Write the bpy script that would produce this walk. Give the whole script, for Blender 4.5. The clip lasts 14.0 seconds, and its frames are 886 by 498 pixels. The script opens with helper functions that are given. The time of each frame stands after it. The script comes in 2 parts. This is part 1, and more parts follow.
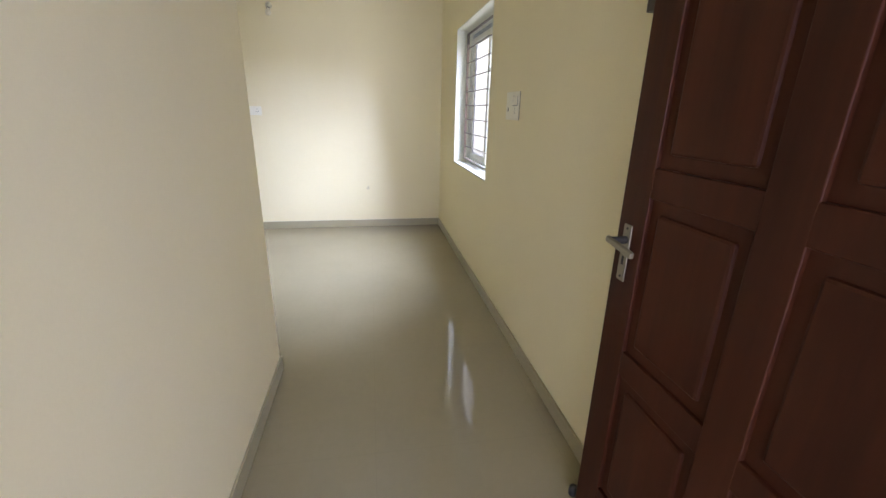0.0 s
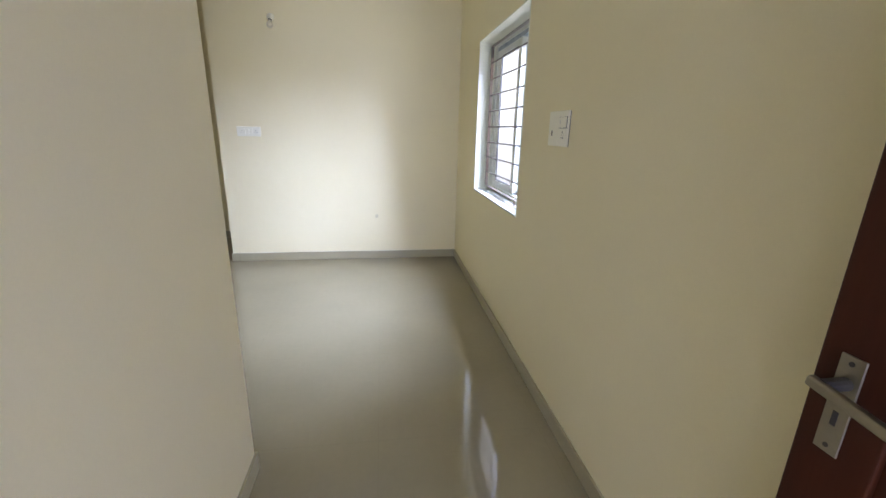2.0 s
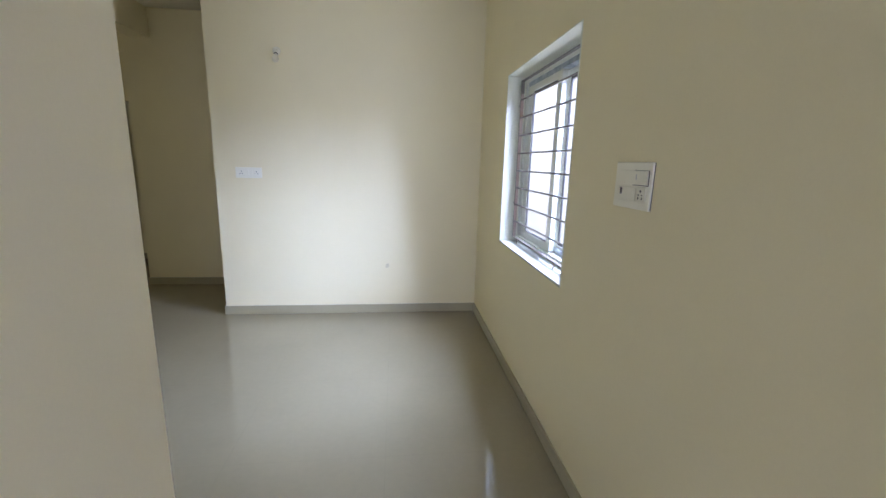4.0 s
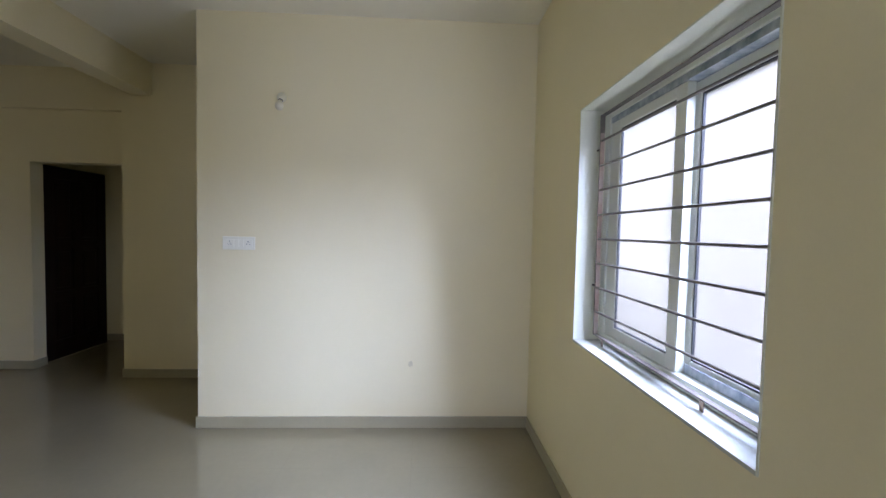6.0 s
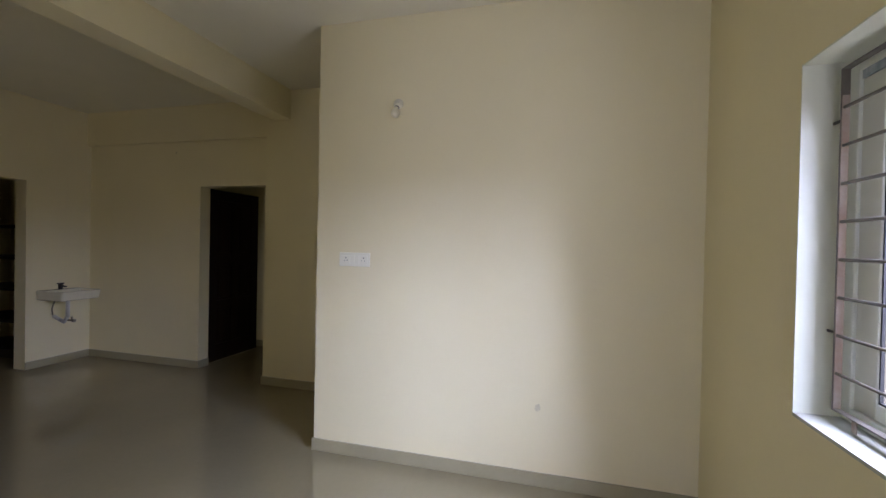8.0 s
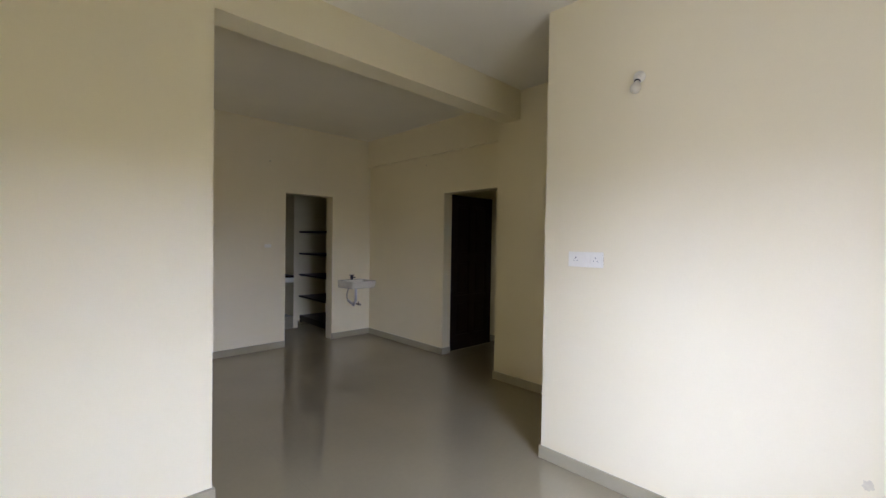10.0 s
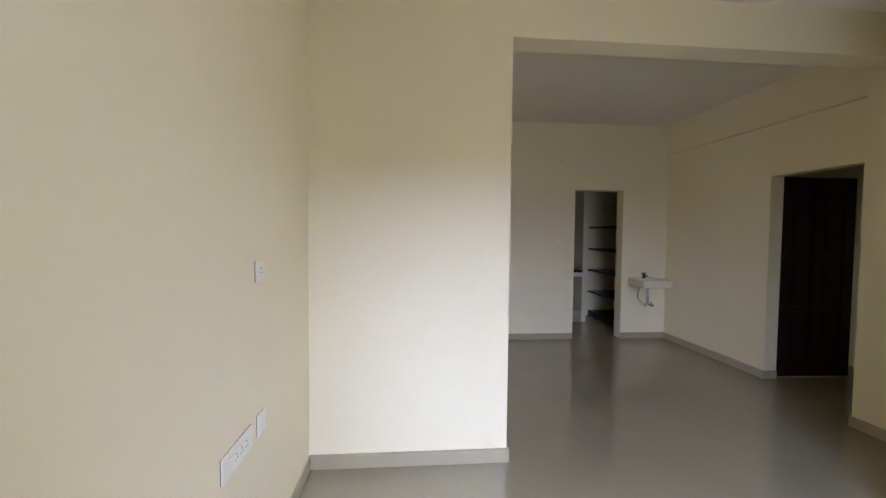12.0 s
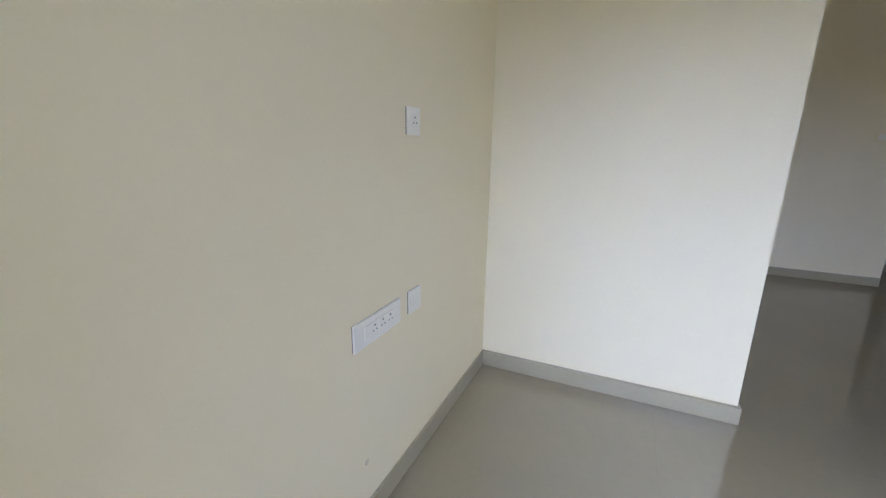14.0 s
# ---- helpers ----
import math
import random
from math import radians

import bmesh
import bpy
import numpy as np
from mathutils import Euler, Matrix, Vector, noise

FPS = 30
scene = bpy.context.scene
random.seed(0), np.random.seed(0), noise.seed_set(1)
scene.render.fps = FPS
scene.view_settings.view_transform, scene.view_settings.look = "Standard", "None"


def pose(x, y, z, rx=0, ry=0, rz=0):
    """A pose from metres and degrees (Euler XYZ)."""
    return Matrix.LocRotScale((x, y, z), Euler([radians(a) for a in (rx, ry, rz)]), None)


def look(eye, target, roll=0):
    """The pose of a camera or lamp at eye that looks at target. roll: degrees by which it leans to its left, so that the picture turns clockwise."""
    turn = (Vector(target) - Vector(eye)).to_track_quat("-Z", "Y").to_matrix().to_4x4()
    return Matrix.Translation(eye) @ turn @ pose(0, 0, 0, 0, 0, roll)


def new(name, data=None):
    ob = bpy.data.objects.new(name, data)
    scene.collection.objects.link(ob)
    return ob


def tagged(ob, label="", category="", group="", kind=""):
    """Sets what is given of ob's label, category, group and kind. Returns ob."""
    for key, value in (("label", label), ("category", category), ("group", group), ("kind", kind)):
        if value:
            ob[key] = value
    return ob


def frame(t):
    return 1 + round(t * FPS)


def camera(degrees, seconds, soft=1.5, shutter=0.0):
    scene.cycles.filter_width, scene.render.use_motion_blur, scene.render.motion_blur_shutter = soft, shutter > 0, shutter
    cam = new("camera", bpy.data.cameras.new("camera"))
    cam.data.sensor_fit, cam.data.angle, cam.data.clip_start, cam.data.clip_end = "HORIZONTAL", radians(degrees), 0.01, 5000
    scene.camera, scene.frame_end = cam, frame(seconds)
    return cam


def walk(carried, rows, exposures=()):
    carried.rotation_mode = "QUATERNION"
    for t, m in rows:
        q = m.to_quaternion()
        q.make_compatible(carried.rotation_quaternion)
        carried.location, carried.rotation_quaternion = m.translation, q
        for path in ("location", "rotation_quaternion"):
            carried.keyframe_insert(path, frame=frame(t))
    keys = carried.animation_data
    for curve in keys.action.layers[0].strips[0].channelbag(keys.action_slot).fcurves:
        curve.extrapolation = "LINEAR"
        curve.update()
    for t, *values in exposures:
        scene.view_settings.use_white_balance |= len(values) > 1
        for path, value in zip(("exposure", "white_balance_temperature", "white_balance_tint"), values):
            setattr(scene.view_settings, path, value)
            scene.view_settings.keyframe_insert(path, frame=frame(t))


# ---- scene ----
cam = camera(94.0, 14.0)
PATH = [
    (0, (0.025, 0.157, 1.419), (0.351, 2.025, 0.782), 1.2),
    (0.5, (0.038, 0.285, 1.429), (0.346, 2.161, 0.808), 1.2),
    (1, (0.037, 0.424, 1.419), (0.336, 2.308, 0.819), 1.1),
    (1.5, (0.041, 0.571, 1.418), (0.332, 2.463, 0.837), 1.2),
    (2, (0.043, 0.736, 1.437), (0.326, 2.636, 0.88), 1.3),
    (2.5, (0.038, 0.884, 1.473), (0.312, 2.792, 0.941), 1.3),
    (5, (0.058, 1.709, 1.518), (0.248, 3.683, 1.258), 1.4),
    (5.5, (0.059, 1.994, 1.521), (0.22, 3.981, 1.359), 1.2),
    (6, (0.052, 2.259, 1.488), (0.146, 4.255, 1.403), 1.2),
    (6.5, (0.018, 2.44, 1.493), (0.027, 4.44, 1.446), 1.1),
    (7, (0.023, 2.541, 1.484), (-0.099, 4.537, 1.461), 1.1),
    (7.5, (0.041, 2.624, 1.489), (-0.248, 4.603, 1.469), 1.2),
    (9.8, (-0.047, 2.891, 1.47), (-1.411, 4.353, 1.438), 0.9),
    (10, (-0.047, 2.88, 1.47), (-1.485, 4.27, 1.435), 0.9),
    (10.5, (-0.048, 2.891, 1.472), (-1.702, 4.015, 1.434), 0.8),
    (11, (-0.01, 2.879, 1.486), (-1.834, 3.698, 1.442), 0.6),
    (11.5, (0.014, 2.87, 1.49), (-1.922, 3.371, 1.434), 0.7),
    (12, (0.044, 2.885, 1.489), (-1.947, 3.064, 1.409), 0.6),
    (12.5, (0.034, 2.907, 1.475), (-1.959, 2.803, 1.349), 0.6),
    (13, (-0.079, 2.929, 1.41), (-2.036, 2.577, 1.198), 0.7),
    (13.5, (-0.281, 2.953, 1.329), (-2.166, 2.375, 0.994), 0.7),
    (14, (-0.434, 2.972, 1.253), (-2.204, 2.18, 0.761), 1.0),
]
walk(cam, [(t, look(eye, target, roll)) for t, eye, target, roll in PATH],
     exposures=[(0.0, 0.25, 7550, 8), (2.5, 0.17, 6800, 8), (5.0, -0.07, 6450, 9), (6.5, -0.31, 6850, 9), (7.5, -0.39, 7300, 11), (10.0, 0.25, 6900, 14),
                (12.5, 0.45, 6600, 15), (13.3, 0.33, 6700, 16), (14.0, 0.16, 6200, 13)])

# ---- world, daylight, exposure ----
world = bpy.data.worlds.new("sky")
scene.world = world
world.use_nodes = True
sky = world.node_tree.nodes.new("ShaderNodeTexSky")
sky.sky_type, sky.sun_disc = 'NISHITA', False
sky.sun_elevation, sky.sun_rotation = radians(48), radians(200)
world.node_tree.nodes["Background"].inputs[1].default_value = 0.1
world.node_tree.links.new(sky.outputs[0], world.node_tree.nodes["Background"].inputs[0])
sun = bpy.data.lights.new("sun", 'SUN')
sun.energy, sun.angle, sun.color = 1.0, radians(12), (1.0, 0.96, 0.9)
new("sun", sun).matrix_world = pose(0, 0, 12, 42, 0, -20)


def area_lamp(name, place, aim, size_x, size_y, energy, colour):
    """An area lamp, for the sky's light at an opening or for added fill."""
    lamp = bpy.data.lights.new(name, 'AREA')
    lamp.shape, lamp.size, lamp.size_y = 'RECTANGLE', size_x, size_y
    lamp.energy, lamp.color = energy, colour
    ob = new(name, lamp)
    ob.matrix_world = look(place, Vector(place) + Vector(aim))
    return ob


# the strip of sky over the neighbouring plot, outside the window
area_lamp("window_daylight", (4.2, 2.6, 5.4), (-1, 0.07, -0.33), 6.6, 7.0, 11300, (0.485, 0.588, 1.0))
# the light that the frosted panes scatter on all sides, in the window's opening
area_lamp("pane_daylight", (1.112, 3.81, 1.53), (-1, 0, 0), 1.13, 1.12, 36, (0.585, 0.645, 0.96))
# fill lamp added to lift the dining walls; no window is built there
area_lamp("dining_fill", (-4.1, 0.75, 1.6), (0, 1, 0.05), 1.2, 1.2, 4.8, (0.96, 0.84, 0.68))
# sky light entering at the entrance, from a lamp inside the unseen landing
area_lamp("entrance_daylight", (0.4, -1.7, 1.1), (-0.5, 1, -0.3), 2.0, 1.85, 96, (0.52, 0.585, 1.0))
# weak fill lamp added in the kitchen, with no window behind it
area_lamp("kitchen_fill", (-6.5, 1.95, 1.6), (0, 1, -0.2), 1.0, 1.0, 0.25, (0.88, 0.88, 0.9))
# light of the unseen room, escaping under the bedroom door leaf
area_lamp("bedroom_daylight", (-4.9, 7.2, 1.0), (1, 0, -0.9), 0.6, 0.8, 1.0, (0.7, 0.74, 0.9))

# ---- materials ----


def material(name, colour, rough=0.5, metal=0.0, vary=0.06, scale=2.5, grain=60.0, bump=0.1, depth=0.002, second=None, spec=0.5, stretch=None):
    """A surface with broad tonal drift, fine grain and fine relief, in metres."""
    m = bpy.data.materials.new(name)
    m.use_nodes = True
    nt = m.node_tree
    bsdf = nt.nodes["Principled BSDF"]
    bsdf.inputs["Roughness"].default_value, bsdf.inputs["Metallic"].default_value = rough, metal
    bsdf.inputs["Specular IOR Level"].default_value = spec
    geo = nt.nodes.new("ShaderNodeNewGeometry")
    broad = nt.nodes.new("ShaderNodeTexNoise")
    broad.inputs["Scale"].default_value, broad.inputs["Detail"].default_value = scale, 5
    fine = nt.nodes.new("ShaderNodeTexNoise")
    fine.inputs["Scale"].default_value, fine.inputs["Detail"].default_value = grain, 4
    place = geo.outputs["Position"]
    if stretch:
        along = nt.nodes.new("ShaderNodeMapping")
        along.inputs["Scale"].default_value = stretch
        nt.links.new(place, along.inputs["Vector"])
        place = along.outputs["Vector"]
    for n in (broad, fine):
        nt.links.new(place, n.inputs["Vector"])
    add = nt.nodes.new("ShaderNodeMath")
    add.operation = 'MULTIPLY_ADD'
    add.inputs[1].default_value = 0.35
    nt.links.new(fine.outputs["Fac"], add.inputs[0])
    nt.links.new(broad.outputs["Fac"], add.inputs[2])
    ramp = nt.nodes.new("ShaderNodeValToRGB")
    lo = second or tuple(c * (1 - vary) for c in colour)
    hi = tuple(min(1, c * (1 + vary)) for c in colour) if not second else colour
    ramp.color_ramp.elements[0].position, ramp.color_ramp.elements[1].position = 0.45, 0.9
    ramp.color_ramp.elements[0].color, ramp.color_ramp.elements[1].color = (*lo, 1), (*hi, 1)
    nt.links.new(add.outputs[0], ramp.inputs[0])
    nt.links.new(ramp.outputs[0], bsdf.inputs["Base Color"])
    rr = nt.nodes.new("ShaderNodeMapRange")
    rr.inputs["To Min"].default_value, rr.inputs["To Max"].default_value = rough * 0.85, min(1, rough * 1.15)
    nt.links.new(broad.outputs["Fac"], rr.inputs["Value"])
    nt.links.new(rr.outputs[0], bsdf.inputs["Roughness"])
    bp = nt.nodes.new("ShaderNodeBump")
    bp.inputs["Strength"].default_value, bp.inputs["Distance"].default_value = bump, depth
    nt.links.new(fine.outputs["Fac"], bp.inputs["Height"])
    nt.links.new(bp.outputs[0], bsdf.inputs["Normal"])
    return m


PAINT = material("cream_emulsion", (0.85, 0.768, 0.505), 0.62, vary=0.025, scale=1.1, grain=140, bump=0.12, depth=0.001, spec=0.3)
CEIL = material("ceiling_distemper", (0.86, 0.82, 0.655), 0.8, vary=0.03, scale=1.3, grain=120, bump=0.12, depth=0.001, spec=0.2)
REVEAL = material("white_reveal_paint", (0.74, 0.75, 0.61), 0.55, vary=0.03, scale=5, grain=90, bump=0.12, depth=0.001)
# sill colour darkened by hand to offset the strong window lamp
SILL = material("dimmed_white_sill", (0.48, 0.485, 0.41), 0.6, vary=0.08, scale=6, grain=70, bump=0.12, depth=0.001)
UPVC = material("white_upvc", (0.77, 0.79, 0.71), 0.3, vary=0.02, scale=8, grain=200, bump=0.02, depth=0.0005)
DIRTY = material("smeared_track_upvc", (0.62, 0.66, 0.68), 0.45, scale=14, grain=40, second=(0.16, 0.22, 0.27), bump=0.1)
GRILLE = material("brown_grille_paint", (0.125, 0.108, 0.088), 0.45, vary=0.25, scale=20, grain=160, bump=0.1, depth=0.0006)
PRIMER = material("red_oxide_primer", (0.47, 0.40, 0.34), 0.6, scale=9, grain=90, second=(0.38, 0.26, 0.20), bump=0.1, depth=0.0006)
TILE_SKIRT = material("skirting_tile", (0.395, 0.352, 0.222), 0.32, vary=0.05, scale=3, grain=50, bump=0.03, depth=0.0006)
PLASTIC = material("white_switch_plastic", (0.87, 0.84, 0.685), 0.3, vary=0.02, scale=15, grain=200, bump=0.02, depth=0.0004)
# flat dark colour for holes, and for shade drawn in narrow gaps
DARKSLOT = material("dark_slot", (0.035, 0.03, 0.03), 0.6, vary=0.2)
WOOD = material("dark_stained_wood", (0.043, 0.0106, 0.0038), 0.48, spec=0.2, vary=0.4, scale=7, grain=55, bump=0.3, depth=0.0012, stretch=(1.0, 1.0, 0.09))
INNERWOOD = material("near_black_stained_wood", (0.017, 0.0095, 0.007), 0.5, spec=0.2, vary=0.3, scale=7, grain=55, bump=0.2, depth=0.001, stretch=(1.0, 1.0, 0.09))
STEEL = material("brushed_steel", (0.34, 0.31, 0.25), 0.38, 1.0, vary=0.08, scale=20, grain=220, bump=0.05, depth=0.0004)
IRON = material("dark_iron", (0.07, 0.065, 0.06), 0.5, 0.6, vary=0.2, scale=20, grain=120)
CERAMIC = material("white_ceramic", (0.80, 0.765, 0.60), 0.12, vary=0.02, scale=5, grain=60, bump=0.01)
STONE = material("black_kadappa_stone", (0.034, 0.026, 0.014), 0.45, spec=0.2, vary=0.3, scale=8, grain=60, bump=0.1)
STAIN = material("damp_stain", (0.73, 0.66, 0.43), 0.7, scale=30, grain=90, second=(0.64, 0.57, 0.37))
BULBGLASS = material("opal_bulb_glass", (0.80, 0.75, 0.585), 0.3, vary=0.01)
BROWNPIPE = material("grey_plastic_pipe", (0.62, 0.61, 0.58), 0.4, vary=0.05)
RUBBER = material("black_rubber", (0.03, 0.028, 0.027), 0.7, vary=0.2)
CONCRETE = material("landing_plaster", (0.55, 0.52, 0.47), 0.8, vary=0.08, scale=2, grain=60, bump=0.2)

def waviness(m, scale, depth):
    """Slow undulation of trowelled plaster under the paint."""
    nodes, links = m.node_tree.nodes, m.node_tree.links
    wave = nodes.new("ShaderNodeTexNoise")
    wave.inputs["Scale"].default_value, wave.inputs["Detail"].default_value = scale, 2.0
    slow = nodes.new("ShaderNodeBump")
    slow.inputs["Strength"].default_value, slow.inputs["Distance"].default_value = 0.35, depth
    links.new(nodes["Geometry"].outputs["Position"], wave.inputs["Vector"])
    links.new(wave.outputs["Fac"], slow.inputs["Height"])
    links.new(slow.outputs[0], nodes["Bump"].inputs["Normal"])


waviness(PAINT, 4.0, 0.012)
waviness(CEIL, 3.0, 0.012)

FLOOR = material("vitrified_floor_tile", (0.278, 0.242, 0.152), 0.06, spec=1.0, vary=0.05, scale=1.6, grain=26, bump=0.0, depth=0.0004)
nt = FLOOR.node_tree
nt.nodes["Principled BSDF"].inputs["IOR"].default_value = 1.62
waviness(FLOOR, 5.0, 0.0025)
joint = nt.nodes.new("ShaderNodeTexBrick")
joint.offset = 0.0
for key, value in (("Scale", 1.0), ("Brick Width", 0.8), ("Row Height", 0.8), ("Mortar Size", 0.0012), ("Mortar Smooth", 0.3)):
    joint.inputs[key].default_value = value
geo = nt.nodes["Geometry"]
nt.links.new(geo.outputs["Position"], joint.inputs["Vector"])
mix = nt.nodes.new("ShaderNodeMix")
mix.data_type = 'RGBA'
mix.inputs["B"].default_value = (0.256, 0.222, 0.14, 1)
nt.links.new(joint.outputs["Fac"], mix.inputs["Factor"])
nt.links.new(nt.nodes["Color Ramp"].outputs[0], mix.inputs["A"])
nt.links.new(mix.outputs["Result"], nt.nodes["Principled BSDF"].inputs["Base Color"])

FROST = bpy.data.materials.new("frosted_glass")
FROST.use_nodes = True
nt = FROST.node_tree
nt.nodes.remove(nt.nodes["Principled BSDF"])
trans = nt.nodes.new("ShaderNodeBsdfTranslucent")
# noise paints the blurred outdoor light and tints into the pane's colour
outdoor_tint = nt.nodes.new("ShaderNodeTexNoise")
outdoor_tint.inputs["Scale"].default_value, outdoor_tint.inputs["Detail"].default_value = 1.7, 1.0
where = nt.nodes.new("ShaderNodeNewGeometry")
tone = nt.nodes.new("ShaderNodeValToRGB")
tone.color_ramp.elements[0].position, tone.color_ramp.elements[1].position = 0.36, 0.62
tone.color_ramp.elements[0].color, tone.color_ramp.elements[1].color = (0.100, 0.087, 0.064, 1), (0.116, 0.103, 0.075, 1)
nt.links.new(where.outputs["Position"], outdoor_tint.inputs["Vector"])
nt.links.new(outdoor_tint.outputs["Fac"], tone.inputs[0])
nt.links.new(tone.outputs[0], trans.inputs[0])
gloss = nt.nodes.new("ShaderNodeBsdfGlossy")
gloss.inputs["Roughness"].default_value = 0.35
fres = nt.nodes.new("ShaderNodeFresnel")
mixs = nt.nodes.new("ShaderNodeMixShader")
nt.links.new(fres.outputs[0], mixs.inputs[0])
nt.links.new(trans.outputs[0], mixs.inputs[1])
nt.links.new(gloss.outputs[0], mixs.inputs[2])
nt.links.new(mixs.outputs[0], nt.nodes["Material Output"].inputs[0])

# ---- mesh helpers ----


def box(bm, x0, x1, y0, y1, z0, z1, bevel=0.0, segments=2):
    made = bmesh.ops.create_cube(bm, size=1.0, matrix=Matrix.LocRotScale(
        ((x0 + x1) / 2, (y0 + y1) / 2, (z0 + z1) / 2), None, (abs(x1 - x0), abs(y1 - y0), abs(z1 - z0))))
    if bevel:
        edges = list({e for v in made["verts"] for e in v.link_edges})
        bmesh.ops.bevel(bm, geom=edges, offset=bevel, segments=segments, affect='EDGES', profile=0.5)
    return bm


def boxes(*rows, bevel=0.0):
    bm = bmesh.new()
    for r in rows:
        box(bm, *r, bevel=bevel)
    return bm


def rod(bm, a, b, radius, sides=12):
    a, b = Vector(a), Vector(b)
    turn = (b - a).to_track_quat('Z', 'Y').to_matrix().to_4x4()
    bmesh.ops.create_cone(bm, cap_ends=True, segments=sides, radius1=radius, radius2=radius, depth=(b - a).length,
                          matrix=Matrix.Translation((a + b) / 2) @ turn)
    return bm


def lathe(bm, profile, m, sides=20):
    """Turns (radius, height) pairs round the z of m."""
    rings = []
    for r, h in profile:
        rings.append([bm.verts.new(m @ Vector((r * math.cos(2 * math.pi * i / sides), r * math.sin(2 * math.pi * i / sides), h))) for i in range(sides)])
    for low, up in zip(rings, rings[1:]):
        for i in range(sides):
            bm.faces.new((low[i], low[(i + 1) % sides], up[(i + 1) % sides], up[i]))
    bm.faces.new(rings[-1])
    bm.faces.new(reversed(rings[0]))
    return bm


def tube(bm, points, radius, sides=10):
    for a, b in zip(points, points[1:]):
        rod(bm, a, b, radius, sides)
    for p in points[1:-1]:
        bmesh.ops.create_uvsphere(bm, u_segments=sides, v_segments=6, radius=radius, matrix=Matrix.Translation(p))
    return bm


def part(name, bm, mat, parent=None, label="", smooth=False):
    me = bpy.data.meshes.new(name)
    bmesh.ops.recalc_face_normals(bm, faces=bm.faces)
    bm.to_mesh(me)
    bm.free()
    me.materials.append(mat)
    if smooth:
        for p in me.polygons:
            p.use_smooth = True
    ob = new(name, me)
    if parent:
        ob.parent = parent
        ob.matrix_parent_inverse = parent.matrix_world.inverted()
    if label:
        tagged(ob, label=label)
    return ob


def thing(name, place, label, category, group=""):
    ob = new(name)
    ob.matrix_world = Matrix.Translation(place)
    bpy.context.view_layer.update()
    return tagged(ob, label=label, category=category, group=group)


def setting(name, bm, mat, label, category):
    return tagged(part(name, bm, mat), label=label, category=category, kind="structure")


# ---- plan, metres ----
EX, YN, AX, CZ = 0.868, 5.338, -1.59, 3.025      # east wall, end wall, its free corner, ceiling
SY, WX, JY, CX = 2.288, -2.56, 3.55, -0.523      # socket wall, bright west wall, its jamb, corridor wall
DX, DN, OY, OX = -5.578, 6.608, 6.379, -2.844    # dining west and north walls, column face and edge
WY0, WY1, WZ0, WZ1 = 3.193, 4.43, 0.912, 2.143   # window opening
BEAM = 2.725
EO = EX + 0.24

# ---- structure ----
setting("floor", boxes((-8.0, EO, 0.08, 8.0, -0.12, 0.0)), FLOOR, "glossy grey-beige vitrified tile floor", "floor")
setting("landing_floor", boxes((-1.6, EO, -2.3, 0.08, -0.12, -0.01)), FLOOR, "grey-beige tiled landing outside the entrance", "floor")
setting("ceiling", boxes((-8.0, EO, 0.08, 8.0, CZ, CZ + 0.15)), CEIL, "off-white painted slab ceiling", "ceiling")
setting("landing_ceiling", boxes((-1.6, EO, -2.3, 0.08, 2.7, 2.85)), CEIL, "off-white soffit over the landing", "ceiling")
setting("wall_east", boxes((EX, EO, 0.08, WY0, 0, CZ), (EX, EO, WY1, YN + 0.2, 0, CZ),
                           (EX, EO, WY0, WY1, 0, WZ0), (EX, EO, WY0, WY1, WZ1, CZ)), PAINT, "cream painted plaster wall around the window", "wall")
setting("wall_end", boxes((AX, EX, YN, YN + 0.2, 0, CZ), (AX, AX + 0.2, YN + 0.2, OY, 0, CZ)), PAINT, "cream painted end wall with a free corner", "wall")
setting("wall_column", boxes((OX, AX + 0.2, OY, OY + 0.43, 0, CZ)), PAINT, "cream painted column and wall return", "wall")
setting("wall_socket", boxes((WX, CX, SY - 0.2, SY, 0, CZ)), PAINT, "cream painted wall carrying the power sockets", "wall")
setting("wall_corridor", boxes((CX - 0.2, CX, 0.28, SY - 0.2, 0, CZ)), PAINT, "cream painted side wall of the entrance corridor", "wall")
setting("wall_west", boxes((WX - 0.2, WX, SY - 0.2, JY, 0, CZ)), PAINT, "cream painted wall lit by the window", "wall")
setting("beam", boxes((WX - 0.2, WX, JY, OY, BEAM, CZ)), PAINT, "cream painted ceiling beam over the wide opening", "beam")
DY0, DY1, DZ = 5.243, 5.95, 2.105
setting("wall_dining_west", boxes((DX - 0.175, DX, 0.6, DY0, 0, CZ), (DX - 0.175, DX, DY1, DN + 0.142, 0, CZ),
                                  (DX - 0.175, DX, DY0, DY1, DZ, CZ)), PAINT, "cream painted dining wall with the kitchen opening", "wall")
NX0, NX1 = -3.895, -2.87
setting("wall_dining_north", boxes((DX, NX0, DN, DN + 0.142, 0, CZ), (NX1, OX, DN, DN + 0.142, 0, CZ),
                                   (NX0, NX1, DN, DN + 0.142, 2.1, CZ)), PAINT, "cream painted dining wall with a bedroom doorway", "wall")
setting("beam_dining", boxes((DX, OX, DN - 0.045, DN, 2.62, CZ)), PAINT, "shallow cream painted beam along the dining wall", "beam")
setting("wall_dining_south", boxes((DX, WX - 0.2, 0.4, 0.6, 0, CZ)), PAINT, "cream painted dining wall", "wall")
setting("wall_dining_east", boxes((WX - 0.2, WX, 0.6, SY - 0.2, 0, CZ)), PAINT, "cream painted dining side wall", "wall")
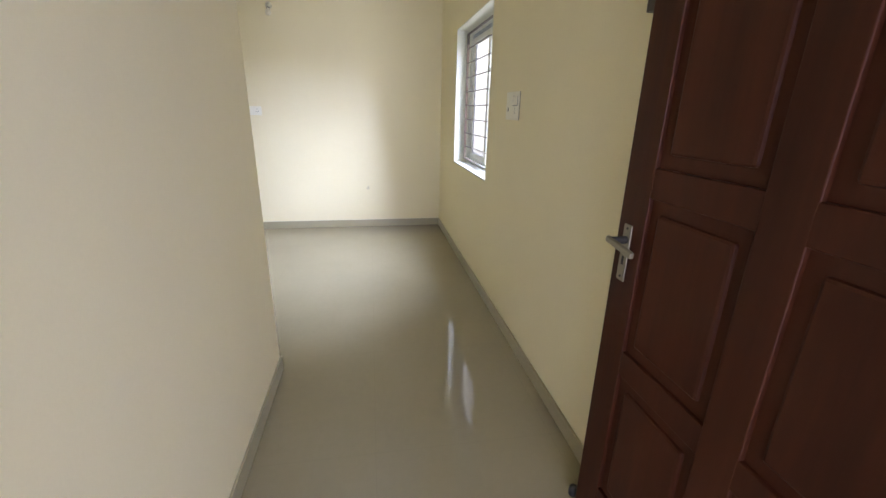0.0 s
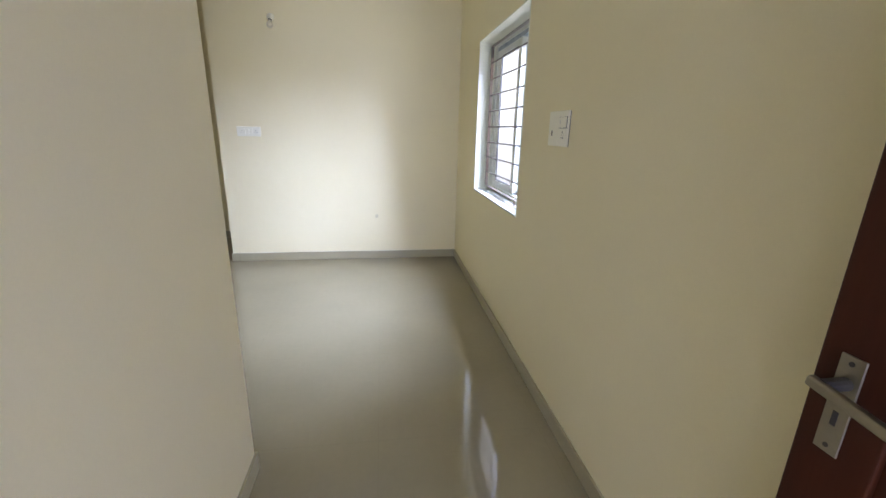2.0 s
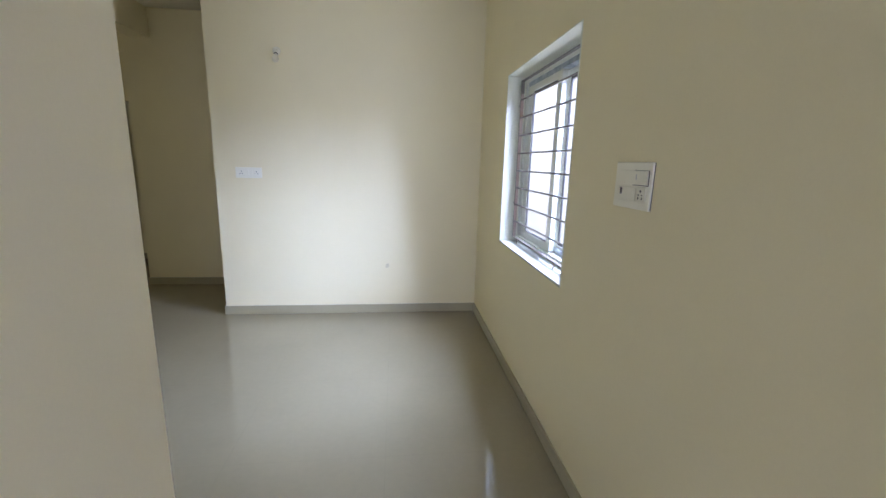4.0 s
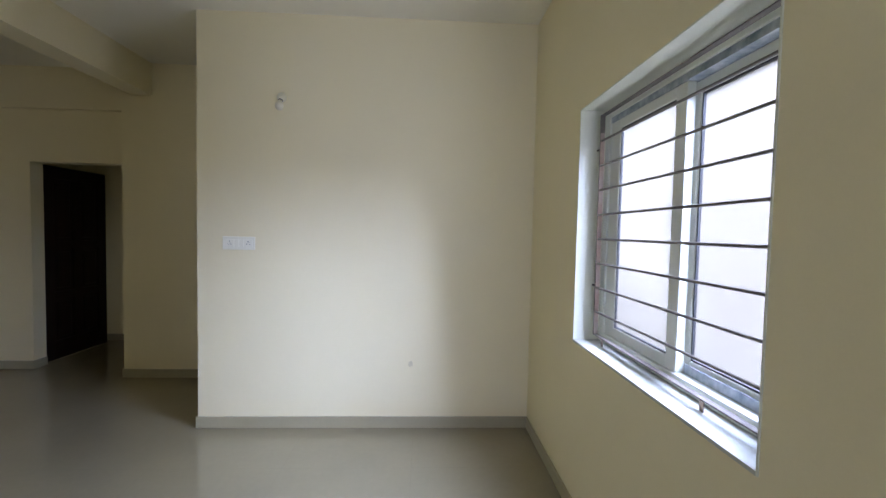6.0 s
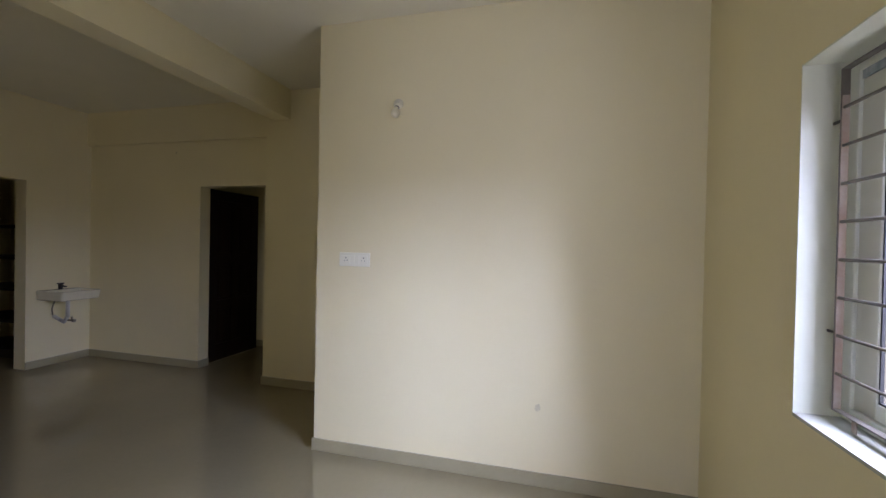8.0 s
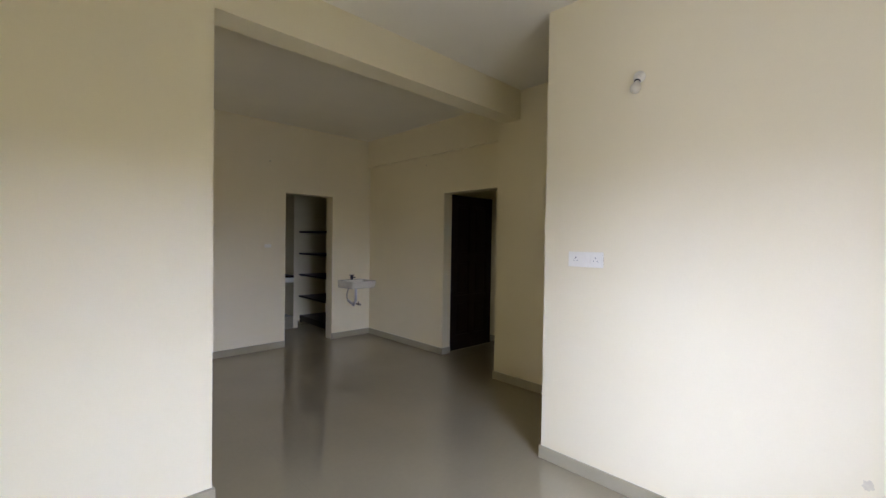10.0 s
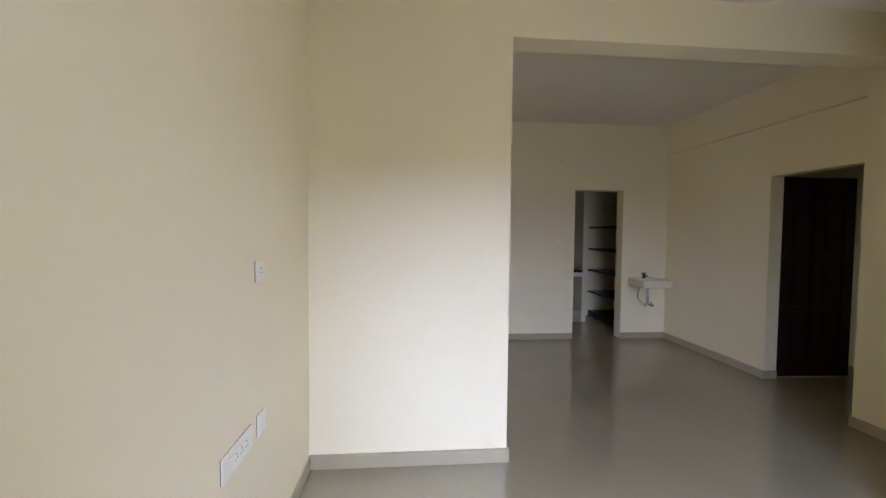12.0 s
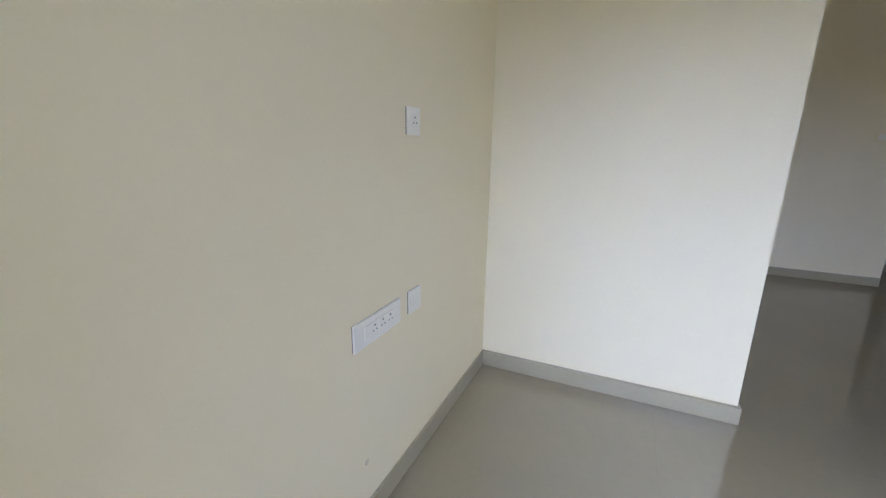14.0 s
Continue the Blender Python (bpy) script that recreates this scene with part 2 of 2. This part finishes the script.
setting("wall_entrance", boxes((CX - 0.2, CX + 0.13, 0.08, 0.28, 0, CZ), (0.80, EX, 0.08, 0.28, 0, CZ),
                               (CX + 0.13, 0.80, 0.08, 0.28, 2.13, CZ)), PAINT, "cream painted wall around the entrance doorway", "wall")
setting("wall_landing", boxes((-1.6, -1.45, -2.3, 0.08, 0, 2.7), (EX, EO, -0.35, 0.08, 0, 2.7), (-1.45, EO, -2.45, -2.3, 0, 2.7), (-1.45, CX - 0.2, 0.02, 0.08, 0, 2.7)),
        CONCRETE, "plain plastered walls of the landing", "wall")
# assumed plot outside the window; its unseen wall cuts low sky light
NEIGHBOUR = material("pink_render", (0.62, 0.47, 0.42), 0.85, vary=0.08, scale=1.5, grain=40, bump=0.2)
setting("ground", boxes((EO, 2.75, -2.3, 8.0, -0.3, -0.12)), CONCRETE, "bare concrete side passage outside the window", "ground")
setting("wall_boundary", boxes((2.6, 2.75, -2.3, 8.0, -0.12, 1.62)), NEIGHBOUR, "pinkish boundary wall assumed outside the window, cutting low sky light", "wall")
# kitchen and bedroom behind the doorways
KX, KN = -7.22, 6.72
setting("wall_kitchen", boxes((KX - 0.15, KX, 1.8, KN + 0.15, 0, CZ), (KX, DX - 0.175, KN, KN + 0.03, 0, CZ),
                              (KX, DX - 0.175, 1.65, 1.8, 0, CZ)), PAINT, "cream painted kitchen walls", "wall")
setting("wall_bedroom", boxes((-6.4, -1.6, 7.72, 7.87, 0, CZ), (-6.4, -6.25, 6.752, 7.72, 0, CZ), (-1.75, -1.6, 6.81, 7.72, 0, CZ)),
        PAINT, "cream painted walls beyond the bedroom doorway", "wall")


def skirting(x0, x1, y0, y1):
    setting("baseboard", box(bmesh.new(), x0, x1, y0, y1, 0, 0.085, bevel=0.002, segments=1), TILE_SKIRT, "grey tile skirting along the wall foot", "skirting")


S = 0.012
skirting(EX - S, EX, 0.28, YN)
skirting(AX - S, EX - S, YN - S, YN)
skirting(AX - S, AX, YN, OY)
skirting(OX - S, AX - S, OY - S, OY)
skirting(OX - S, OX, OY, DN)
skirting(WX, CX + S, SY, SY + S)
skirting(CX, CX + S, 0.28, SY)
skirting(WX, WX + 0.026, SY + S, JY + S)
skirting(WX - 0.2 - S, WX, JY, JY + S)
skirting(WX - 0.2 - S, WX - 0.2, 0.6, JY)
skirting(DX, DX + S, 0.6, DY0)
skirting(DX, DX + S, DY1, DN)
skirting(DX + S, NX0 + S, DN - S, DN)
skirting(NX0, NX0 + S, DN, DN + 0.142)
skirting(-6.25, -1.75, 7.72 - S, 7.72)

# ---- window ----


def window():
    w = tagged(new("window_1"), label="white sliding window with frosted panes in a white reveal", category="window", kind="structure")
    r = 0.006
    reveal = bmesh.new()
    box(reveal, EX - 0.003, EO, WY0, WY0 + r, WZ0, WZ1)
    box(reveal, EX - 0.003, EO, WY1 - r, WY1, WZ0, WZ1)
    box(reveal, EX - 0.003, EO, WY0 + r, WY1 - r, WZ1 - r, WZ1)
    part("reveal", reveal, REVEAL, w, "white painted plaster reveal")
    part("window_sill", boxes((EX - 0.003, EO, WY0 + r, WY1 - r, WZ0, WZ0 + 0.012)), SILL, w, "white painted sill, colour dimmed to offset the window lamp")
    y0, y1, z0, z1 = WY0 + r, WY1 - r, WZ0 + 0.012, WZ1 - r
    f, fx0, fx1 = 0.045, EX + 0.135, EX + 0.235
    frame_bm = bmesh.new()
    for a in ((fx0, fx1, y0, y0 + f, z0, z1), (fx0, fx1, y1 - f, y1, z0, z1), (fx0, fx1, y0 + f, y1 - f, z1 - f, z1), (fx0, fx1, y0 + f, y1 - f, z0, z0 + f)):
        box(frame_bm, *a, bevel=0.003)
    part("window_frame", frame_bm, UPVC, w)
    mid = (y0 + y1) / 2
    track = boxes((fx0 + 0.046, fx0 + 0.053, y0 + f, mid - 0.034, z0 + f, z0 + f + 0.036), (fx0 + 0.008, fx1 - 0.003, y0 + f, y1 - f, z1 - f - 0.028, z1 - f))
    part("track", track, DIRTY, w, "smeared grey-blue sliding track")
    s, top_rail, low_rail = 0.068, 0.046, 0.052
    for sx, a, b, far in ((fx0 + 0.012, mid - 0.046, y1 - f + 0.012, 0.038), (fx0 + 0.056, y0 + f - 0.012, mid + 0.008, 0.0)):
        c, d = z0 + f, z1 - f - 0.028
        bm = bmesh.new()
        box(bm, sx, sx + 0.036, b - s - far, b, c, d, bevel=0.004)
        b -= far
        for q in ((a, a + s, c, d), (a + s, b - s, c, c + low_rail), (a + s, b - s, d - top_rail, d)):
            box(bm, sx, sx + 0.036, *q, bevel=0.004)
        sash = part("sash", bm, UPVC, w, "white plastic sliding sash")
        bead = bmesh.new()
        g = 0.006
        for q in ((a + s, a + s + g, c + low_rail, d - top_rail), (b - s - g, b - s, c + low_rail, d - top_rail), (a + s, b - s, c + low_rail, c + low_rail + g), (a + s, b - s, d - top_rail - g, d - top_rail)):
            box(bead, sx + 0.006, sx + 0.03, *q)
        part("gasket", bead, RUBBER, sash, "dark rubber glazing gasket")
        pane = part("pane", boxes((sx + 0.015, sx + 0.019, a + s, b - s, c + low_rail, d - top_rail)), FROST, sash, "bright frosted glass pane")
        pane.visible_shadow = False


window()


def grille():
    gx = EX + 0.087
    y0, y1, z0, z1 = WY0 + 0.05, WY1 - 0.05, 0.962, 2.102
    g = thing("window_grille", (gx, (y0 + y1) / 2, z0), "dark brown steel grille with eight horizontal bars fixed before the window", "window grille")
    for q in ((y0, y0 + 0.005, z0, z1), (y1 - 0.005, y1, z0, z1), (y0 + 0.005, y1 - 0.005, z0, z0 + 0.005), (y0 + 0.005, y1 - 0.005, z1 - 0.005, z1)):
        part("flat_bar", box(bmesh.new(), gx - 0.003, gx + 0.022, *q, bevel=0.001, segments=1), GRILLE, g)
    for i in range(8):
        z = z0 + (z1 - z0) * (i + 1) / 9 - 0.004
        part("bar", rod(bmesh.new(), (gx + 0.006, y0 + 0.004, z), (gx + 0.006, y1 - 0.004, z), 0.0056, 8), GRILLE, g)
    for z in (1.22, 1.93):
        part("fixing_lug", box(bmesh.new(), gx + 0.002, gx + 0.008, y1, WY1 - 0.004, z - 0.004, z + 0.004), IRON, g)
        part("fixing_lug", box(bmesh.new(), gx + 0.002, gx + 0.008, WY0 + 0.004, y0, z - 0.004, z + 0.004), IRON, g)
    for y in (4.28, 3.53):
        part("fixing_lug", box(bmesh.new(), gx + 0.002, gx + 0.006, y - 0.01, y + 0.01, WZ0 + 0.01, z0), PRIMER, g, "flat steel lug with red primer")
    part("primer_strip", box(bmesh.new(), gx, gx + 0.021, y1 - 0.007, y1 - 0.0051, z0 + 0.006, z1 - 0.09), PRIMER, g, "pinkish primed inner face of the flat bar")


grille()

# ---- entrance door ----


def panelled_leaf(name, width, height, thick, mat, label):
    """A leaf from its hinge along +y, room face towards -x."""
    d = thing(name, (0, 0, 0), label, "door")
    tagged(d, kind="structure")
    bm = bmesh.new()
    st = 0.115
    zs = [(0.0, 0.20), (0.655, 0.735), (1.20, 1.28), (height - 0.13, height)]
    box(bm, -thick, 0, 0, st, 0, height, bevel=0.003)
    box(bm, -thick, 0, width - st, width, 0, height, bevel=0.003)
    box(bm, -thick, 0, width / 2 - 0.05, width / 2 + 0.05, 0.2, height - 0.13, bevel=0.003)
    for a, b in zs:
        box(bm, -thick + 0.0005, -0.0005, st, width - st, a, b, bevel=0.003)
    part("leaf_frame", bm, mat, d)
    for (a, b), (c, e) in zip(zs, zs[1:]):
        for p, q in ((st, width / 2 - 0.05), (width / 2 + 0.05, width - st)):
            bm = bmesh.new()
            box(bm, -thick + 0.013, -0.013, p, q, b, c)
            box(bm, -thick + 0.003, -0.003, p + 0.035, q - 0.035, b + 0.035, c - 0.035, bevel=0.009, segments=2)
            part("panel", bm, mat, d)
    return d


LEAF_W = 0.96
door = panelled_leaf("door_1", LEAF_W, 2.09, 0.036, WOOD, "dark red-brown panelled wooden entrance door standing open")


def lever(parent, y, z, face):
    """Lever handle on a long plate, on the face towards -x."""
    plate = part("handle_plate", box(bmesh.new(), face - 0.004, face, y - 0.018, y + 0.018, z - 0.125, z + 0.046, bevel=0.0015), STEEL, parent, "brushed steel handle plate")
    part("keyhole", boxes((face - 0.0052, face - 0.004, y - 0.004, y + 0.004, z - 0.075, z - 0.05)), DARKSLOT, plate)
    for dz in (0.034, -0.112):
        part("screw", rod(bmesh.new(), (face - 0.0055, y, z + dz), (face - 0.003, y, z + dz), 0.004), IRON, plate)
    part("spindle_collar", rod(bmesh.new(), (face - 0.05, y, z), (face - 0.004, y, z), 0.011), IRON, plate)
    grip = box(bmesh.new(), face - 0.058, face - 0.044, y - 0.105, y + 0.018, z - 0.009, z + 0.009, bevel=0.004)
    bmesh.ops.rotate(grip, cent=(face - 0.05, y, z), matrix=Matrix.Rotation(radians(7), 3, 'X'), verts=grip.verts)
    part("lever", grip, STEEL, plate, "flat brushed steel lever")


lever(door, LEAF_W - 0.05, 1.066, -0.036)
part("bolt", box(bmesh.new(), -0.03, -0.006, LEAF_W, LEAF_W + 0.04, 1.665, 1.72, bevel=0.003), IRON, door, "dark iron bolt end")
for z in (0.25, 1.05, 1.85):
    part("hinge", rod(bmesh.new(), (0.004, -0.004, z - 0.05), (0.004, -0.004, z + 0.05), 0.007), IRON, door)
door.matrix_world = pose(0.792, 0.285, 0.008, 0, 0, 0.6)

frame_ob = tagged(new("door_frame"), label="dark wooden frame of the entrance doorway", category="door frame", kind="structure")
part("jamb", box(bmesh.new(), CX + 0.13, CX + 0.19, 0.10, 0.20, 0, 2.07, bevel=0.003), WOOD, frame_ob)
part("jamb", box(bmesh.new(), 0.802, 0.86, 0.284, 0.30, 0, 2.07, bevel=0.003), WOOD, frame_ob)
part("head", box(bmesh.new(), CX + 0.13, 0.80, 0.10, 0.20, 2.07, 2.13, bevel=0.003), WOOD, frame_ob)

stop = thing("door_stop", (0.76, 1.29, 0), "small black rubber door stop on the floor", "door stop")
part("stop_body", lathe(bmesh.new(), [(0.017, 0.0), (0.018, 0.02), (0.014, 0.036), (0.006, 0.04)], Matrix.Translation((0.76, 1.285, 0.0)), 14), RUBBER, stop, smooth=True)

# ---- bedroom door ----
inner = panelled_leaf("door_2", 0.82, 2.083, 0.034, INNERWOOD, "near-black stained wooden bedroom door standing open")
inner.matrix_world = pose(NX0 - 0.046, DN + 0.146, 0.014, 0, 0, -1.5) @ Matrix.Scale(-1, 4, (1, 0, 0))

# ---- switches and sockets; local x along the wall, -y out of it, z up ----


def pin_holes(parent, x, z, s=1.0):
    for dx, dz, r in ((0, 0.011, 0.0032), (-0.0095, -0.006, 0.0025), (0.0095, -0.006, 0.0025)):
        part("pin_hole", rod(bmesh.new(), (x + dx * s, -0.0128, z + dz * s), (x + dx * s, -0.0112, z + dz * s), r * s, 8), DARKSLOT, parent)


def plate(name, w, h, label, category, mat=None):
    t = thing(name, (0, 0, 0), label, category)
    base = part("cover_plate", box(bmesh.new(), 0, w, -0.0095, -0.0022, 0, h, bevel=0.003), mat or PLASTIC, t)
    # dark sheet that draws the plate's shadow line on the wall
    part("plate_shade", box(bmesh.new(), 0.002, w - 0.002, -0.0022, 0, 0.002, h - 0.002), DARKSLOT, t, "dark sheet drawing the shadow behind the cover plate")
    return t, base


def module(parent, name, x0, x1, z0, z1, out=0.0118, label=""):
    return part(name, box(bmesh.new(), x0, x1, -out, -0.008, z0, z1, bevel=0.0012), PLASTIC, parent, label)


# end wall: switch plate with two sockets and two switches
t, b = plate("switch_plate", 0.232, 0.096, "white switch plate with two sockets and switches on the end wall", "switch")
for x0, x1, kind in ((0.022, 0.082, 'socket'), (0.085, 0.118, 'rocker'), (0.119, 0.152, 'rocker'), (0.155, 0.215, 'socket')):
    m = module(b, kind, x0, x1, 0.022, 0.074, 0.0118 if kind == 'socket' else 0.0135)
    if kind == 'socket':
        pin_holes(m, (x0 + x1) / 2, 0.047, 1.15)
t.matrix_world = pose(-1.408, YN, 1.324)

# east wall: large plate beside the window
t, b = plate("switch_board", 0.222, 0.158, "large white switch board with rocker and socket beside the window", "switch")
module(b, "blank", 0.03, 0.118, 0.083, 0.13)
m = module(b, "rocker", 0.12, 0.205, 0.083, 0.13, 0.015)
part("indicator", boxes((0.14, 0.146, -0.0158, -0.0145, 0.1, 0.117)), BROWNPIPE, m, "pale grey indicator window")
# the gap's shade is a dark sheet under the rocker
part("rocker_gap_shade", boxes((0.1195, 0.2075, -0.0108, -0.0085, 0.0805, 0.131)), DARKSLOT, m, "dark sheet drawing the shaded gap round the rocker")
module(b, "blank", 0.03, 0.14, 0.027, 0.074)
part("indicator_slot", boxes((0.044, 0.056, -0.0128, -0.008, 0.047, 0.07)), DARKSLOT, b)
m = module(b, "socket", 0.146, 0.2, 0.027, 0.076, 0.013)
for dx, dz, r in ((0, 0.012, 0.0042), (-0.01, -0.001, 0.0025), (0.01, -0.001, 0.0025), (-0.01, -0.012, 0.0034), (0.01, -0.012, 0.0034)):
    part("pin_hole", rod(bmesh.new(), (0.173 + dx, -0.0138, 0.051 + dz), (0.173 + dx, -0.0125, 0.051 + dz), r, 8), DARKSLOT, m)
t.matrix_world = pose(EX, 2.762, 1.372, 0, 0, -90)

# socket wall
t, b = plate("socket_plate", 0.088, 0.09, "small white socket plate on the cream wall", "socket")
m = module(b, "socket", 0.016, 0.072, 0.02, 0.07)
pin_holes(m, 0.044, 0.045)
t.matrix_world = pose(-1.648, SY, 1.28, 0, 0, 180)
t, b = plate("socket_strip", 0.268, 0.088, "long white plate with three sockets low on the wall", "socket")
module(b, "rocker", 0.05, 0.082, 0.02, 0.068, 0.0135)
for x in (0.105, 0.152, 0.196):
    m = module(b, "socket", x - 0.022, x + 0.022, 0.02, 0.068)
    pin_holes(m, x, 0.044)
t.matrix_world = pose(-1.325, SY, 0.652, 0, 0, 180)
t, b = plate("blank_plate", 0.09, 0.088, "white blank cover plate beside the socket strip", "cover plate")
module(b, "blank", 0.016, 0.074, 0.02, 0.068, 0.0105)
t.matrix_world = pose(-1.655, SY, 0.652, 0, 0, 180)
# dining wall, far
t, b = plate("switch_plate", 0.15, 0.08, "cream switch plate beside the kitchen opening", "switch", PAINT)
module(b, "rocker", 0.03, 0.12, 0.018, 0.062, 0.0125)
t.matrix_world = pose(DX, 4.93, 1.34, 0, 0, 90)

# ---- lamp holder on the end wall ----
lamp = thing("lamp_holder", (-1.01, YN, 2.42), "white angled lamp holder with an opal bulb on the end wall", "wall lamp")
m0 = Matrix.Translation((-0.99, YN, 2.43)) @ pose(0, 0, 0, 90, 0, 0)
part("base", lathe(bmesh.new(), [(0.034, 0.0), (0.034, 0.008), (0.028, 0.016), (0.02, 0.022)], m0, 24), PLASTIC, lamp, smooth=True)
m1 = Matrix.Translation((-0.99, YN - 0.014, 2.432)) @ pose(0, 0, 0, 90 + 62, 0, 0)
part("holder", lathe(bmesh.new(), [(0.017, 0.0), (0.019, 0.02), (0.019, 0.034)], m1, 18), PLASTIC, lamp, smooth=True)
part("brass_ring", lathe(bmesh.new(), [(0.0165, 0.034), (0.0165, 0.042)], m1, 18), IRON, lamp, "dark brown holder rim")
part("bulb", lathe(bmesh.new(), [(0.013, 0.042), (0.015, 0.05), (0.026, 0.071), (0.029, 0.089), (0.025, 0.106), (0.012, 0.116)], m1, 20), BULBGLASS, lamp, "opal white bulb", smooth=True)

# ---- wash basin in the dining room ----
BY, BZ = 6.245, 0.872
basin = thing("wash_basin", (DX, BY, 0.45), "white ceramic wall-hung wash basin with tap and waste pipe", "wash basin")
bm = bmesh.new()
rings = []
for w, d0, d1, z in ((0.19, 0.0, 0.37, BZ - 0.105), (0.205, 0.0, 0.395, BZ - 0.098), (0.212, 0.0, 0.42, BZ - 0.008), (0.208, 0.0, 0.416, BZ), (0.185, 0.10, 0.395, BZ),
                     (0.175, 0.11, 0.38, BZ - 0.03), (0.11, 0.15, 0.31, BZ - 0.085)):
    ring, n = [], 24
    for i in range(n):
        a = 2 * math.pi * (i + 0.5) / n
        c, s = math.cos(a), math.sin(a)
        c, s = math.copysign(abs(c) ** 0.14, c), math.copysign(abs(s) ** 0.14, s)
        ring.append(bm.verts.new((DX + (d0 + d1) / 2 + (d1 - d0) / 2 * c, BY + w * s, z)))
    rings.append(ring)
for lo, up in zip(rings, rings[1:]):
    for i in range(24):
        bm.faces.new((lo[i], lo[(i + 1) % 24], up[(i + 1) % 24], up[i]))
bm.faces.new(reversed(rings[0]))
bm.faces.new(rings[-1])
part("bowl", bm, CERAMIC, basin)
bm = bmesh.new()
rod(bm, (DX + 0.05, BY + 0.01, BZ), (DX + 0.05, BY + 0.01, BZ + 0.06), 0.02)
rod(bm, (DX + 0.05, BY + 0.01, BZ + 0.045), (DX + 0.14, BY + 0.01, BZ + 0.035), 0.009)
rod(bm, (DX + 0.05, BY - 0.025, BZ + 0.068), (DX + 0.05, BY + 0.045, BZ + 0.068), 0.008)
part("tap", bm, IRON, basin, "dark steel pillar tap")
part("waste_pipe", tube(bmesh.new(), [(DX + 0.2, BY - 0.01, BZ - 0.13), (DX + 0.2, BY - 0.01, 0.56), (DX + 0.16, BY - 0.02, 0.50), (DX + 0.1, BY - 0.02, 0.52), (DX + 0.01, BY - 0.03, 0.56)], 0.019), BROWNPIPE, basin, "pale plastic bottle trap", smooth=True)
part("supply_hose", tube(bmesh.new(), [(DX + 0.06, BY - 0.05, BZ - 0.12), (DX + 0.07, BY - 0.085, 0.66), (DX + 0.04, BY - 0.06, 0.58)], 0.007), STEEL, basin)
bm = rod(bmesh.new(), (DX, BY + 0.13, 0.485), (DX + 0.07, BY + 0.13, 0.485), 0.012)
rod(bm, (DX + 0.055, BY + 0.13, 0.485), (DX + 0.055, BY + 0.13, 0.53), 0.009)
rod(bm, (DX + 0.07, BY + 0.13, 0.485), (DX + 0.1, BY + 0.13, 0.485), 0.018)
part("stop_valve", bm, STEEL, basin, "chrome stop valve")

# ---- kitchen: stone shelves and counter ----
shelves = thing("stone_shelving", (KX, 6.2, 0), "open shelving of black stone slabs in the kitchen", "shelving")
for z in (0.46, 0.85, 1.23, 1.62):
    part("slab", box(bmesh.new(), KX, DX - 0.185, 6.20, KN, z - 0.028, z, bevel=0.003), STONE, shelves)
part("plinth", box(bmesh.new(), KX, DX - 0.185, 6.22, KN, 0, 0.10), STONE, shelves, "dark plinth under the shelves")
setting("wall_partition", boxes((KX, -6.66, 5.85, 5.925, 0, CZ)), PAINT, "cream plastered partition between counter and shelving", "wall")
counter = thing("kitchen_counter", (KX, 5.0, 0), "kitchen counter with a black stone top on pale supports", "counter")
part("worktop", box(bmesh.new(), KX, -6.64, 2.2, 5.848, 0.842, 0.877, bevel=0.004), STONE, counter, "black polished stone worktop")
part("apron", box(bmesh.new(), -6.74, -6.65, 2.2, 5.848, 0.765, 0.841, bevel=0.003), CERAMIC, counter, "pale fascia under the worktop")
for y in (2.2, 3.9, 5.35):
    part("support", box(bmesh.new(), KX, -6.70, y, y + 0.09, 0.2, 0.841), PAINT, counter, "pale plastered support wall")
part("plinth", box(bmesh.new(), KX, -6.66, 2.2, 5.848, 0, 0.2, bevel=0.003), TILE_SKIRT, counter, "raised tiled plinth under the counter")

# ---- marks on the walls ----


def blotch(name, place, normal_axis, size, seed, label, side=-1):
    """A thin raised patch with an uneven outline."""
    rng = random.Random(seed)
    bm = bmesh.new()
    n = 18
    vs = []
    for i in range(n):
        a = 2 * math.pi * i / n
        r = rng.uniform(0.65, 1.1)
        u, v = size[0] * r * math.cos(a), size[1] * r * math.sin(a)
        vs.append(bm.verts.new((place[0] + u, place[1], place[2] + v) if normal_axis == 'y' else (place[0], place[1] + u, place[2] + v)))
    bm.faces.new(vs)
    ext = bmesh.ops.extrude_face_region(bm, geom=bm.faces[:])
    push = Vector((0, 0.0008 * side, 0)) if normal_axis == 'y' else Vector((0.0012, 0, 0))
    for v in ext["geom"]:
        if isinstance(v, bmesh.types.BMVert):
            v.co += push
    return tagged(part(name, bm, STAIN), label=label, category="stain", kind="structure")


blotch("wall_mark", (-0.03, YN, 0.487), 'y', (0.02, 0.026), 3, "small dull stain on the end wall")
blotch("wall_mark", (-1.38, SY, 0.235), 'y', (0.014, 0.014), 8, "faint grey smudge low on the socket wall", 1)
blotch("wall_mark", (-4.25, DN - 0.0, 2.50), 'y', (0.014, 0.014), 5, "small dark mark high on the dining wall")
blotch("wall_mark", (DX, 5.03, 2.50), 'x', (0.016, 0.014), 6, "small dark mark above the kitchen opening")
